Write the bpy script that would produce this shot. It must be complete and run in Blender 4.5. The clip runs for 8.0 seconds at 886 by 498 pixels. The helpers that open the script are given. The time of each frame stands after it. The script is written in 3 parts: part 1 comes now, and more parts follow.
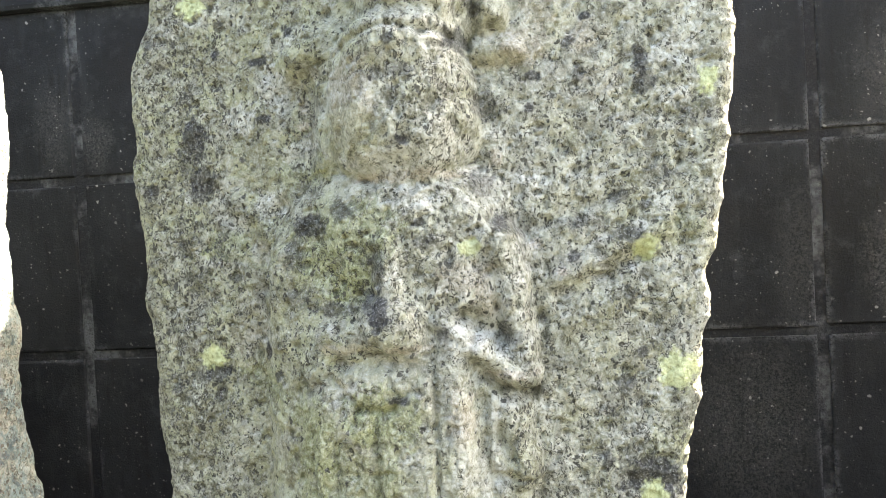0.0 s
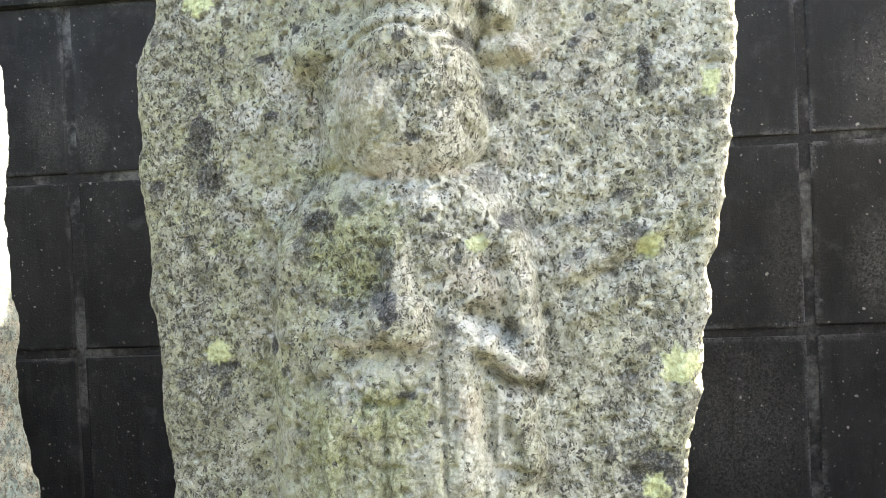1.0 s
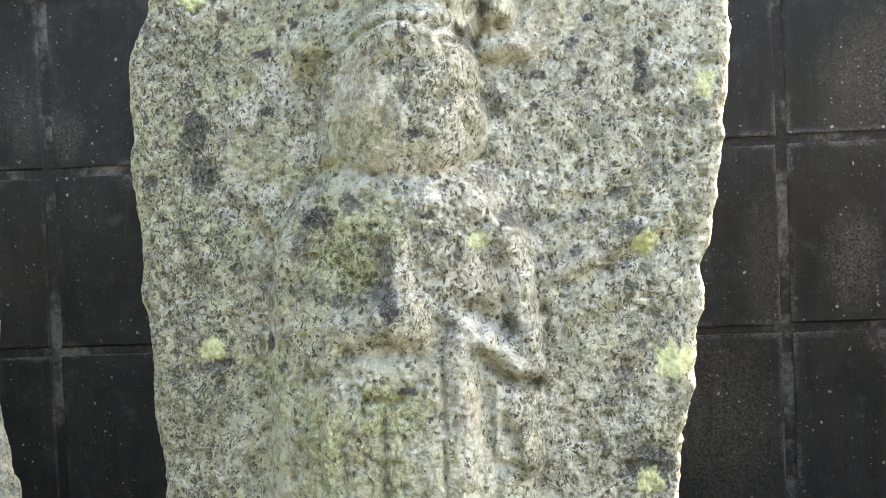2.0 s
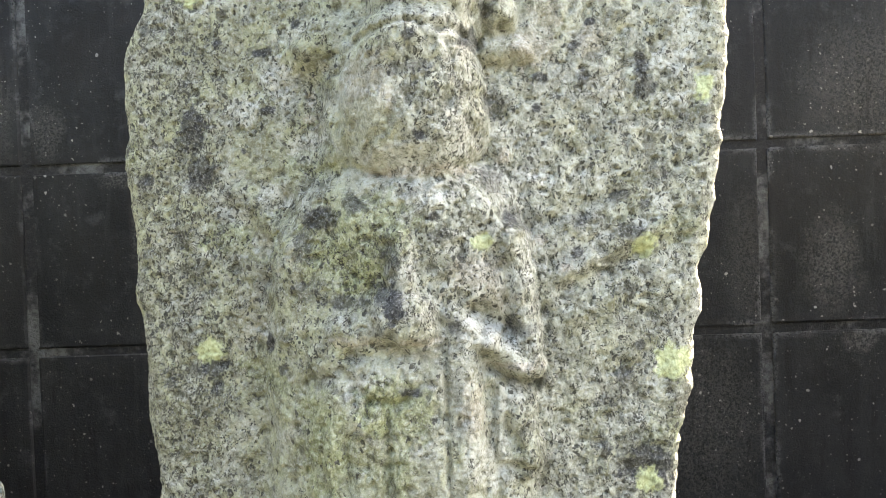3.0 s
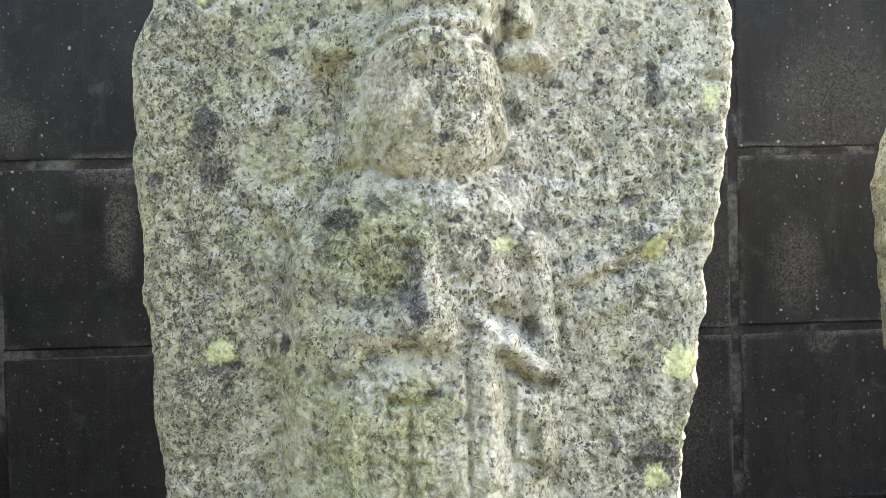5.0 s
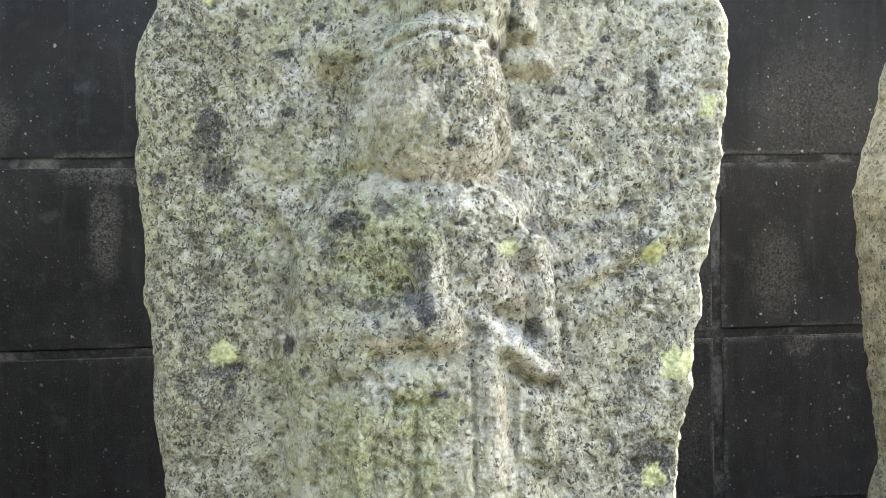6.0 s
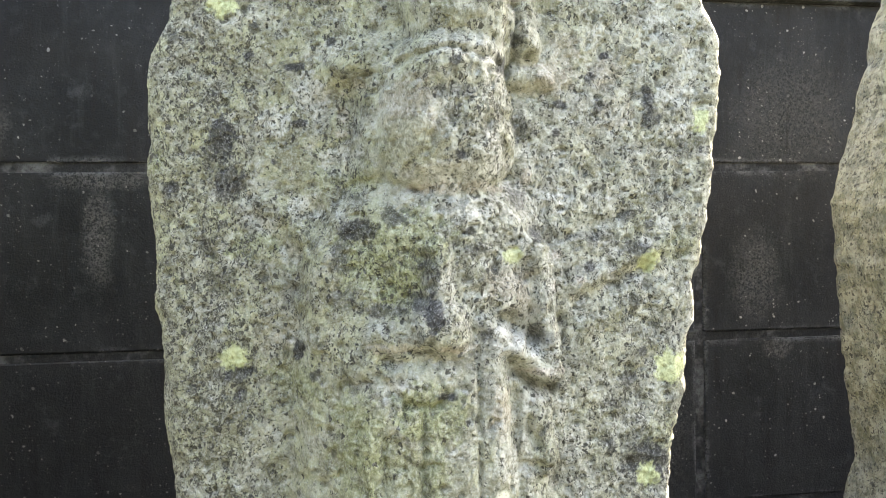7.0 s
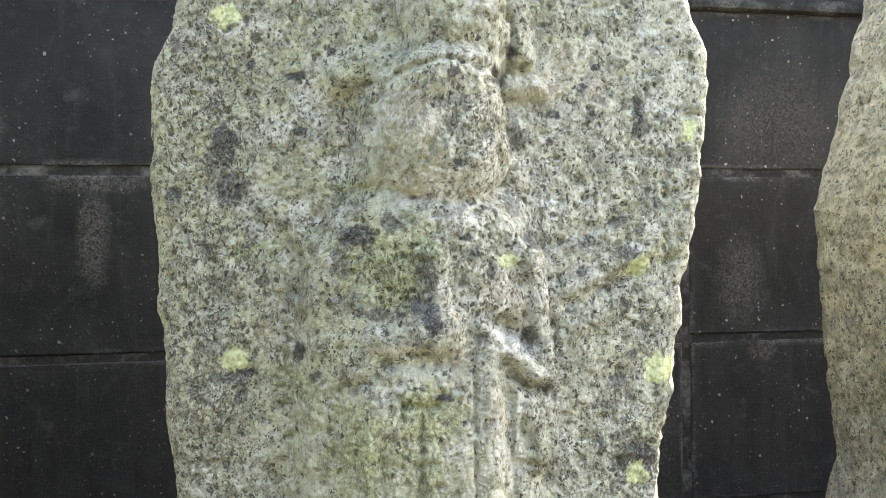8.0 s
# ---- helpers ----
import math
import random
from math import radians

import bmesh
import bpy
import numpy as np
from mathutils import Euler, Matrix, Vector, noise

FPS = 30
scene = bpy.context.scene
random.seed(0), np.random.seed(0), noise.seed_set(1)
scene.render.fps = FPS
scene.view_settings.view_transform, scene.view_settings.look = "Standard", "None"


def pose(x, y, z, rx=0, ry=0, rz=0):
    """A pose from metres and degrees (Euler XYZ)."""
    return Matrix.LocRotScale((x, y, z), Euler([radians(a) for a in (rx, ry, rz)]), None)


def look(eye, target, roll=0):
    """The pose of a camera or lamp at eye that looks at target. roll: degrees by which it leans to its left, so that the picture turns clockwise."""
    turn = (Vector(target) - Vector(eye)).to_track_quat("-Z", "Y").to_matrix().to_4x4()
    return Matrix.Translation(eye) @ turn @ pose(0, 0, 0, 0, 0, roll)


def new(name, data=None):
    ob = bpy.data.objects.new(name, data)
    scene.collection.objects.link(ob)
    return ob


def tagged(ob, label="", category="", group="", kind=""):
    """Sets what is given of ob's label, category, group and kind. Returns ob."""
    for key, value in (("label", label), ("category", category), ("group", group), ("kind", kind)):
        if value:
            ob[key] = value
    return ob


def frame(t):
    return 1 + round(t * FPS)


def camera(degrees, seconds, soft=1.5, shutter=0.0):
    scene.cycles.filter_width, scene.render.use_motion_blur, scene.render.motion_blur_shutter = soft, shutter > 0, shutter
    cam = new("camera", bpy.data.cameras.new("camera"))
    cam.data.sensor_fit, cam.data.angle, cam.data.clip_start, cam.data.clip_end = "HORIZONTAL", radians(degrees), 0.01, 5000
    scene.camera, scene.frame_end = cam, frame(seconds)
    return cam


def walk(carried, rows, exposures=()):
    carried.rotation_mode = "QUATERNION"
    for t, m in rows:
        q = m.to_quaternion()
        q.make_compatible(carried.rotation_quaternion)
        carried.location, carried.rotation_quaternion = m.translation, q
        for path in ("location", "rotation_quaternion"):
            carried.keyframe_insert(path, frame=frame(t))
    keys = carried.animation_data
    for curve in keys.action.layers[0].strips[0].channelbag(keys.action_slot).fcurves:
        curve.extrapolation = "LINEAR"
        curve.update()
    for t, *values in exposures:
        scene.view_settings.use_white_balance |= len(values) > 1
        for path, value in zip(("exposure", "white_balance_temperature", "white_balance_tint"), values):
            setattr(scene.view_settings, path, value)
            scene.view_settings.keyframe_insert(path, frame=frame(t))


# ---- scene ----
cam = camera(62.9, 8.0, soft=0.9)
PATH = [
    (0, (0.107, -0.777, 0.512), (-0.129, 1.209, 0.485), -2.9),
    (0.5, (0.102, -0.781, 0.511), (-0.12, 1.207, 0.486), -2.7),
    (1, (0.095, -0.783, 0.509), (-0.096, 1.208, 0.489), -2.5),
    (1.5, (0.087, -0.785, 0.508), (-0.061, 1.21, 0.485), -2.4),
    (3, (0.062, -0.787, 0.51), (0.037, 1.212, 0.48), -2.0),
    (3.5, (0.053, -0.789, 0.51), (0.068, 1.211, 0.481), -2.0),
    (4, (0.046, -0.792, 0.51), (0.096, 1.208, 0.482), -1.9),
    (4.5, (0.034, -0.79, 0.511), (0.122, 1.207, 0.482), -1.7),
    (6, (0.004, -0.793, 0.511), (0.208, 1.196, 0.491), -1.0),
    (6.5, (-0.004, -0.8, 0.512), (0.238, 1.185, 0.495), -0.9),
    (7, (-0.015, -0.806, 0.515), (0.257, 1.175, 0.498), -0.8),
    (7.5, (-0.021, -0.814, 0.515), (0.268, 1.165, 0.504), -0.7),
    (8, (-0.022, -0.817, 0.517), (0.284, 1.159, 0.505), -0.6),
]
EXPOSURE = 4.4
KELVIN, TINT = 7350, 10.5
walk(cam, [(t, look(eye, target, roll)) for t, eye, target, roll in PATH], [(0.0, EXPOSURE, KELVIN, TINT)])

# ---- world and sun ----
SUN = Vector((0.72, 0.66, 1.0)).normalized()
world = bpy.data.worlds.new("sky")
scene.world = world
world.use_nodes = True
sky = world.node_tree.nodes.new("ShaderNodeTexSky")
sky.sky_type, sky.sun_disc = "NISHITA", False
sky.sun_elevation = math.asin(SUN.z)
sky.sun_rotation = math.atan2(SUN.x, SUN.y)
sky.air_density, sky.dust_density, sky.ozone_density = 0.8, 5.0, 0.7
world.node_tree.nodes["Background"].inputs["Strength"].default_value = 0.1
world.node_tree.links.new(sky.outputs[0], world.node_tree.nodes["Background"].inputs["Color"])
lamp = bpy.data.lights.new("sun", "SUN")
lamp.energy, lamp.angle, lamp.color = 5.0, radians(0.53), (1.0, 0.95, 0.87)
new("sun", lamp).matrix_world = look(SUN * 20, (0, 0, 0))


# ---- materials ----
class Nodes:
    """Short ways to write a node material."""

    def __init__(self, name, rough=0.9, spec=0.2):
        self.mat = bpy.data.materials.new(name)
        self.mat.use_nodes = True
        self.tree = self.mat.node_tree
        self.bsdf = self.tree.nodes["Principled BSDF"]
        self.bsdf.inputs["Roughness"].default_value = rough
        self.bsdf.inputs["Specular IOR Level"].default_value = spec

    def put(self, value, socket):
        if isinstance(value, bpy.types.NodeSocket):
            self.tree.links.new(value, socket)
        elif isinstance(value, (tuple, list)) and socket.type == "RGBA":
            socket.default_value = (*value[:3], 1)
        else:
            socket.default_value = value

    def obj(self):
        return self.tree.nodes.new("ShaderNodeTexCoord").outputs["Object"]

    def place(self):
        return self.tree.nodes.new("ShaderNodeNewGeometry").outputs["Position"]

    def rand(self):
        return self.tree.nodes.new("ShaderNodeObjectInfo").outputs["Random"]

    def attr(self, name, out="Color"):
        n = self.tree.nodes.new("ShaderNodeAttribute")
        n.attribute_name = name
        return n.outputs[out]

    def split(self, value):
        n = self.tree.nodes.new("ShaderNodeSeparateXYZ")
        self.put(value, n.inputs[0])
        return n.outputs

    def noise(self, at, scale, detail=4.0, rough=0.6, distort=0.0):
        n = self.tree.nodes.new("ShaderNodeTexNoise")
        self.put(at, n.inputs["Vector"])
        n.inputs["Scale"].default_value, n.inputs["Detail"].default_value = scale, detail
        n.inputs["Roughness"].default_value, n.inputs["Distortion"].default_value = rough, distort
        return n.outputs["Fac"]

    def warped(self, at, scale, far):
        """Places shifted by noise, so that patterns lose their regular shapes."""
        n = self.tree.nodes.new("ShaderNodeTexNoise")
        self.put(at, n.inputs["Vector"])
        n.inputs["Scale"].default_value, n.inputs["Detail"].default_value = scale, 3.0
        shift = self.vec("MULTIPLY", self.vec("SUBTRACT", n.outputs["Color"], (0.5, 0.5, 0.5)), (2 * far, 2 * far, 2 * far))
        return self.vec("ADD", at, shift)

    def cells(self, at, scale, out="Distance", feature="F1"):
        n = self.tree.nodes.new("ShaderNodeTexVoronoi")
        n.feature = feature
        self.put(at, n.inputs["Vector"])
        n.inputs["Scale"].default_value = scale
        return n.outputs[out]

    def math(self, op, a, b=0.0, c=0.0):
        n = self.tree.nodes.new("ShaderNodeMath")
        n.operation = op
        for v, s in zip((a, b, c), n.inputs):
            self.put(v, s)
        return n.outputs[0]

    def vec(self, op, a, b):
        n = self.tree.nodes.new("ShaderNodeVectorMath")
        n.operation = op
        self.put(a, n.inputs[0])
        self.put(b, n.inputs[1])
        return n.outputs["Value"] if op in ("LENGTH", "DISTANCE") else n.outputs["Vector"]

    def step(self, value, lo, hi):
        n = self.tree.nodes.new("ShaderNodeMapRange")
        n.interpolation_type = "SMOOTHSTEP"
        self.put(value, n.inputs["Value"])
        n.inputs["From Min"].default_value, n.inputs["From Max"].default_value = lo, hi
        return n.outputs["Result"]

    def mix(self, fac, a, b, blend="MIX"):
        n = self.tree.nodes.new("ShaderNodeMix")
        n.data_type, n.blend_type = "RGBA", blend
        self.put(fac, n.inputs[0])
        self.put(a, n.inputs[6])
        self.put(b, n.inputs[7])
        return n.outputs[2]

    def bump(self, height, strength, distance, under=None):
        n = self.tree.nodes.new("ShaderNodeBump")
        n.inputs["Strength"].default_value, n.inputs["Distance"].default_value = strength, distance
        self.put(height, n.inputs["Height"])
        if under is not None:
            self.put(under, n.inputs["Normal"])
        return n.outputs["Normal"]

    def done(self, colour, normal=None, rough=None):
        self.put(colour, self.bsdf.inputs["Base Color"])
        if normal is not None:
            self.put(normal, self.bsdf.inputs["Normal"])
        if rough is not None:
            self.put(rough, self.bsdf.inputs["Roughness"])
        return self.mat


def lichen_stone(name, olive, pale, dark, marked):
    """Weathered porous stone under crusts of grey and olive lichen; marked: it carries the stains and painted shade
    laid on its mesh.
    """
    m = Nodes(name, 0.92, 0.12)
    share_of_crust = 1.0 if marked else 0.3
    at = m.obj()
    warp = m.warped(at, 240, 0.0034)
    soft = m.warped(at, 75, 0.010)
    leaning = m.vec("MULTIPLY", warp, (1.25, 1.0, 0.75))
    broad = m.noise(soft, 20, 4, 0.6)
    patch = m.noise(soft, 70, 6, 0.65)
    grain = m.noise(leaning, 330, 5, 0.72)
    fine = m.noise(at, 900, 3, 0.65)
    tone = m.split(m.cells(warp, 210, "Color"))
    film = m.split(m.attr("growth_and_shading")) if marked else None
    pitted = m.attr("growth_and_shading", "Alpha") if marked else 0.5
    # crusts, each of its own tone, over darker stone
    light = m.math("ADD", m.math("MULTIPLY", tone[0], 0.30), m.math("MULTIPLY", m.step(patch, 0.34, 0.62), 0.7))
    base = m.mix(m.step(light, 0.10, 0.90), olive, pale)
    frayed = m.warped(soft, 330, 0.0020)
    old = m.step(m.noise(frayed, 62, 6, 0.62), 0.54, 0.565)
    base = m.mix(m.math("MULTIPLY", old, 0.55), base, m.mix(tone[1], (0.13, 0.13, 0.10), (0.27, 0.265, 0.21)))
    fresh = m.step(m.noise(m.vec("ADD", frayed, (3.1, 1.7, 2.3)), 50, 6, 0.6), 0.52, 0.57)
    base = m.mix(m.math("MULTIPLY", fresh, 0.6 * share_of_crust), base, m.mix(tone[2], (0.42, 0.415, 0.32), (0.57, 0.565, 0.465)))
    if marked:
        green = m.math("MULTIPLY", film[0], m.step(patch, 0.30, 0.62))
        base = m.mix(m.math("MULTIPLY", green, 0.85), base, m.mix(m.step(light, 0.2, 0.9), (0.150, 0.152, 0.072), (0.375, 0.378, 0.215)))
        # whitish lichen that also carries light from the right in its colour
        white = m.math("MULTIPLY", film[1], m.step(m.math("ADD", m.math("MULTIPLY", patch, 0.6), m.math("MULTIPLY", grain, 0.4)), 0.38, 0.56))
        base = m.mix(m.math("MULTIPLY", white, 0.65), base, m.mix(tone[2], (0.44, 0.435, 0.365), (0.62, 0.615, 0.53)))
    base = m.mix(m.math("MULTIPLY", m.step(broad, 0.50, 0.66), 0.40 * share_of_crust), base, m.mix(tone[1], (0.25, 0.248, 0.20), (0.51, 0.505, 0.43)))
    if marked:
        # stains, with some shade of the relief put into the soot and tan colours
        yellow, moss, soot_and_shade = m.split(m.attr("stain_and_shade"))[:3]
        tan = m.attr("stain_and_shade", "Alpha")
        crust = m.attr("crust", "Fac")
        base = m.mix(m.math("MULTIPLY", tan, 0.6), base, m.mix(m.step(grain, 0.36, 0.60), (0.25, 0.20, 0.14), (0.56, 0.49, 0.39)))
        base = m.mix(m.math("MULTIPLY", crust, m.math("ADD", 0.40, m.math("MULTIPLY", patch, 0.6))), base, m.mix(m.step(grain, 0.38, 0.56), (0.40, 0.395, 0.315), (0.62, 0.615, 0.52)))
        base = m.mix(m.math("MULTIPLY", moss, 0.82), base, m.mix(m.step(grain, 0.36, 0.62), (0.13, 0.14, 0.055), (0.37, 0.395, 0.185)))
    # darker clumps where the crust has come away
    bare = m.step(m.math("ADD", m.noise(frayed, 92, 6, 0.70), m.math("MULTIPLY", pitted, 0.10)), 0.56, 0.60)
    base = m.mix(m.math("MULTIPLY", bare, 0.45), base, m.mix(m.step(grain, 0.40, 0.58), (0.085, 0.083, 0.062), (0.24, 0.235, 0.18)))
    # the grain: lighter flakes with darker hollows between, their shading put into the colour
    base = m.mix(m.math("MULTIPLY", m.step(grain, 0.52, 0.64), 0.22 * share_of_crust), base, (0.70, 0.69, 0.60))
    base = m.mix(m.math("MULTIPLY", m.step(grain, 0.44, 0.36), 0.42), base, dark)
    # curved cracks round the flakes, holes and pores, thick where the stone is pitted
    winding = m.math("ABSOLUTE", m.math("SUBTRACT", m.noise(leaning, 210, 3, 0.6, 0.5), 0.5))
    crack = m.math("MULTIPLY", m.step(winding, 0.030, 0.016), m.step(m.math("ADD", m.noise(at, 170, 3, 0.6), m.math("MULTIPLY", pitted, 0.22)), 0.585, 0.66))
    pore = crack
    for size, share, wide in ((240, 0.33, 0.34), (430, 0.42, 0.36), (120, 0.62, 0.27)):
        rolled = m.vec("ADD", leaning, (size * 0.01, 0.3, 0.7))
        here = m.step(m.cells(rolled, size), wide, wide - 0.06)
        chosen = m.step(m.math("ADD", m.split(m.cells(rolled, size, "Color"))[0], m.math("MULTIPLY", pitted, 0.62)), share + 0.66, share + 0.70)
        pore = m.math("MAXIMUM", pore, m.math("MULTIPLY", here, chosen))
    # the shade inside pores and cracks is put into this dark colour
    base = m.mix(m.math("MULTIPLY", pore, 0.92), base, m.mix(tone[1], (0.045, 0.043, 0.034), (0.105, 0.10, 0.075)))
    if marked:
        base = m.mix(m.math("MULTIPLY", soot_and_shade, 0.92), base, m.mix(m.step(grain, 0.48, 0.66), (0.038, 0.037, 0.036), (0.13, 0.13, 0.12)))
        # pits darkened by their depth: shade put into the colour
        base = m.mix(m.math("MULTIPLY", m.step(film[2], 0.5, 0.9), 0.5), base, (0.085, 0.08, 0.055))
    base = m.mix(m.math("MULTIPLY", m.step(fine, 0.53, 0.66), 0.20 * share_of_crust), base, (0.80, 0.79, 0.72))
    base = m.mix(m.math("MULTIPLY", m.step(fine, 0.45, 0.33), 0.26), base, (0.07, 0.067, 0.055))
    if marked:
        base = m.mix(m.math("MULTIPLY", yellow, 0.8), base, m.mix(m.step(grain, 0.35, 0.55), (0.40, 0.42, 0.18), (0.68, 0.72, 0.38)))
    height = m.math("ADD", m.math("MULTIPLY", grain, 1.0), m.math("MULTIPLY", fine, 0.25))
    height = m.math("SUBTRACT", height, m.math("MULTIPLY", pore, 0.35))
    return m.done(base, m.bump(height, 1.0, 0.0022))


def dark_block(name):
    """Old concrete gone nearly black with sooty grime and algae, with pale specks, lime runs and rubbed places."""
    m = Nodes(name, 0.8, 0.06)
    at = m.place()
    far = m.noise(at, 9, 4, 0.6)
    near = m.noise(at, 60, 5, 0.65)
    fine = m.noise(at, 420, 4, 0.7)
    base = m.mix(m.step(far, 0.35, 0.68), (0.0085, 0.0088, 0.0094), (0.0185, 0.0190, 0.0198))
    base = m.mix(m.math("MULTIPLY", m.step(near, 0.50, 0.75), 0.5), base, (0.032, 0.033, 0.034))
    base = m.mix(m.math("MULTIPLY", m.step(m.rand(), 0.0, 1.0), 0.35), base, (0.026, 0.026, 0.026))
    base = m.mix(m.math("MULTIPLY", m.step(fine, 0.42, 0.30), 0.6), base, (0.012, 0.012, 0.012))
    x, _, z = m.split(m.warped(at, 40, 0.008))
    for cx, cz, rx, rz, much in ((-0.271, 0.527, 0.015, 0.052, 0.55), (-0.262, 0.588, 0.05, 0.012, 0.6), (-0.43, 0.66, 0.02, 0.05, 0.25), (0.385, 0.47, 0.028, 0.075, 0.25),
                                 (-0.375, 0.64, 0.018, 0.03, 0.35), (0.50, 0.385, 0.015, 0.012, 0.7), (0.47, 0.47, 0.03, 0.05, 0.5), (0.33, 0.30, 0.06, 0.09, 0.35), (0.52, 0.66, 0.07, 0.07, 0.3)):
        q = m.math("ADD", m.math("POWER", m.math("DIVIDE", m.math("SUBTRACT", x, cx), rx), 2.0), m.math("POWER", m.math("DIVIDE", m.math("SUBTRACT", z, cz), rz), 2.0))
        q = m.math("ADD", q, m.math("MULTIPLY", m.math("SUBTRACT", near, 0.5), 3.0))
        base = m.mix(m.math("MULTIPLY", m.step(q, 1.9, -0.2), m.math("MULTIPLY", much, m.step(fine, 0.3, 0.6))), base, m.mix(m.step(fine, 0.35, 0.6), (0.034, 0.034, 0.033), (0.095, 0.093, 0.086)))
    run = m.noise(m.vec("MULTIPLY", at, (1.0, 1.0, 0.12)), 75, 4, 0.65)
    base = m.mix(m.math("MULTIPLY", m.step(run, 0.52, 0.70), 0.4), base, (0.028, 0.029, 0.029))
    base = m.mix(m.math("MULTIPLY", m.step(run, 0.46, 0.32), 0.55), base, (0.013, 0.012, 0.012))
    cloud = m.noise(m.warped(at, 30, 0.01), 26, 5, 0.7)
    base = m.mix(m.math("MULTIPLY", m.step(cloud, 0.56, 0.72), 0.5), base, (0.044, 0.046, 0.047))
    base = m.mix(m.math("MULTIPLY", m.step(m.noise(at, 5, 3, 0.5), 0.5, 0.68), 0.15), base, (0.026, 0.023, 0.020))
    # lime smeared ragged over the edges beside the joints
    wx, _, wz = m.split(m.warped(at, 90, 0.004))
    gap_x = m.math("ABSOLUTE", m.math("SUBTRACT", m.math("FRACT", m.math("ADD", m.math("DIVIDE", wx, 0.4), 0.5)), 0.5))
    gap_z = m.math("ABSOLUTE", m.math("SUBTRACT", m.math("FRACT", m.math("ADD", m.math("DIVIDE", wz, 0.2), 0.5)), 0.5))
    gap = m.math("MINIMUM", m.math("MULTIPLY", gap_x, 0.4), m.math("MULTIPLY", gap_z, 0.2))
    smear = m.math("MULTIPLY", m.step(gap, 0.013, 0.005), m.step(m.noise(at, 14, 4, 0.7), 0.46, 0.62))
    base = m.mix(m.math("MULTIPLY", smear, m.math("MULTIPLY", 0.75, m.step(fine, 0.35, 0.55))), base, (0.076, 0.079, 0.080))
    ragged = m.warped(at, 300, 0.002)
    for size, share, bright in ((95, 0.90, 0.22), (170, 0.80, 0.16), (330, 0.74, 0.13)):
        here = m.math("MULTIPLY", m.step(m.cells(ragged, size), 0.20, 0.12), m.step(m.split(m.cells(ragged, size, "Color"))[0], share, share + 0.03))
        base = m.mix(m.math("MULTIPLY", here, m.math("MULTIPLY", 0.8, m.step(far, 0.38, 0.55))), base, (bright, bright * 0.98, bright * 0.92))
    return m.done(base, m.bump(m.math("ADD", fine, m.math("MULTIPLY", near, 0.8)), 0.5, 0.002), m.math("ADD", m.math("MULTIPLY", near, 0.3), 0.62))


def mortar(name):
    m = Nodes(name, 0.95, 0.1)
    at = m.place()
    lime = m.noise(at, 11, 5, 0.75)
    fine = m.noise(at, 330, 4, 0.7)
    base = m.mix(m.step(lime, 0.46, 0.62), (0.017, 0.017, 0.018), (0.085, 0.087, 0.087))
    base = m.mix(m.math("MULTIPLY", m.step(fine, 0.50, 0.34), 0.75), base, (0.03, 0.03, 0.03))
    return m.done(base, m.bump(fine, 0.8, 0.002))


def soil(name):
    m = Nodes(name, 0.95, 0.1)
    at = m.place()
    broad = m.noise(at, 1.5, 5, 0.6)
    fine = m.noise(at, 60, 6, 0.7)
    base = m.mix(m.step(broad, 0.35, 0.65), (0.050, 0.054, 0.046), (0.080, 0.085, 0.074))
    base = m.mix(m.math("MULTIPLY", m.step(fine, 0.45, 0.65), 0.6), base, (0.105, 0.11, 0.098))
    return m.done(base, m.bump(fine, 0.8, 0.01))


STONE = lichen_stone("lichen_covered_granite", (0.235, 0.23, 0.14), (0.485, 0.478, 0.352), (0.062, 0.058, 0.042), True)
PALE_STONE = lichen_stone("pale_grey_granite", (0.07, 0.10, 0.098), (0.17, 0.22, 0.21), (0.05, 0.055, 0.052), False)
BROWN_STONE = lichen_stone("brownish_granite", (0.155, 0.145, 0.085), (0.33, 0.31, 0.215), (0.06, 0.05, 0.035), False)
BLOCK = dark_block("blackened_concrete")
MORTAR = mortar("lime_mortar")
SOIL = soil("bare_soil")


# ---- large structure ----
def link(name, bm, material, parent=None):
    mesh = bpy.data.meshes.new(name)
    bm.to_mesh(mesh)
    bm.free()
    mesh.materials.append(material)
    ob = new(name, mesh)
    ob.parent = parent
    return ob


def box(x0, x1, y0, y1, z0, z1, bevel=0.0):
    bm = bmesh.new()
    bmesh.ops.create_cube(bm, size=1)
    for v in bm.verts:
        v.co = ((x0 + x1) / 2 + v.co.x * (x1 - x0), (y0 + y1) / 2 + v.co.y * (y1 - y0), (z0 + z1) / 2 + v.co.z * (z1 - z0))
    if bevel:
        bmesh.ops.bevel(bm, geom=bm.edges[:], offset=bevel, segments=2, profile=0.6, affect="EDGES")
    return bm


bm = bmesh.new()
bmesh.ops.create_grid(bm, x_segments=40, y_segments=40, size=60)
ground = tagged(link("ground", bm, SOIL), "pale trodden soil in front of the wall", "ground", kind="structure")

COURSE, LENGTH, TOP = 0.2, 0.4, 0.9
wall = tagged(link("wall_back", box(-0.8, 2.4, 0.0012, 0.115, 0.0, 0.8), MORTAR), "blackened concrete block wall with pale lime mortar joints", "wall", kind="structure")

# unseen walls, added to cut skylight from the left and the front
side = tagged(link("wall_side", box(-0.93, -0.805, -2.55, 0.115, 0.0, 1.0, 0.006), BLOCK), "unseen dark screen added to hold back skylight", "wall", kind="structure")
tagged(link("wall_front", box(-0.93, 3.2, -2.7, -2.56, 0.0, 1.3, 0.006), BLOCK), "unseen dark screen added to hold back skylight", "wall", kind="structure")

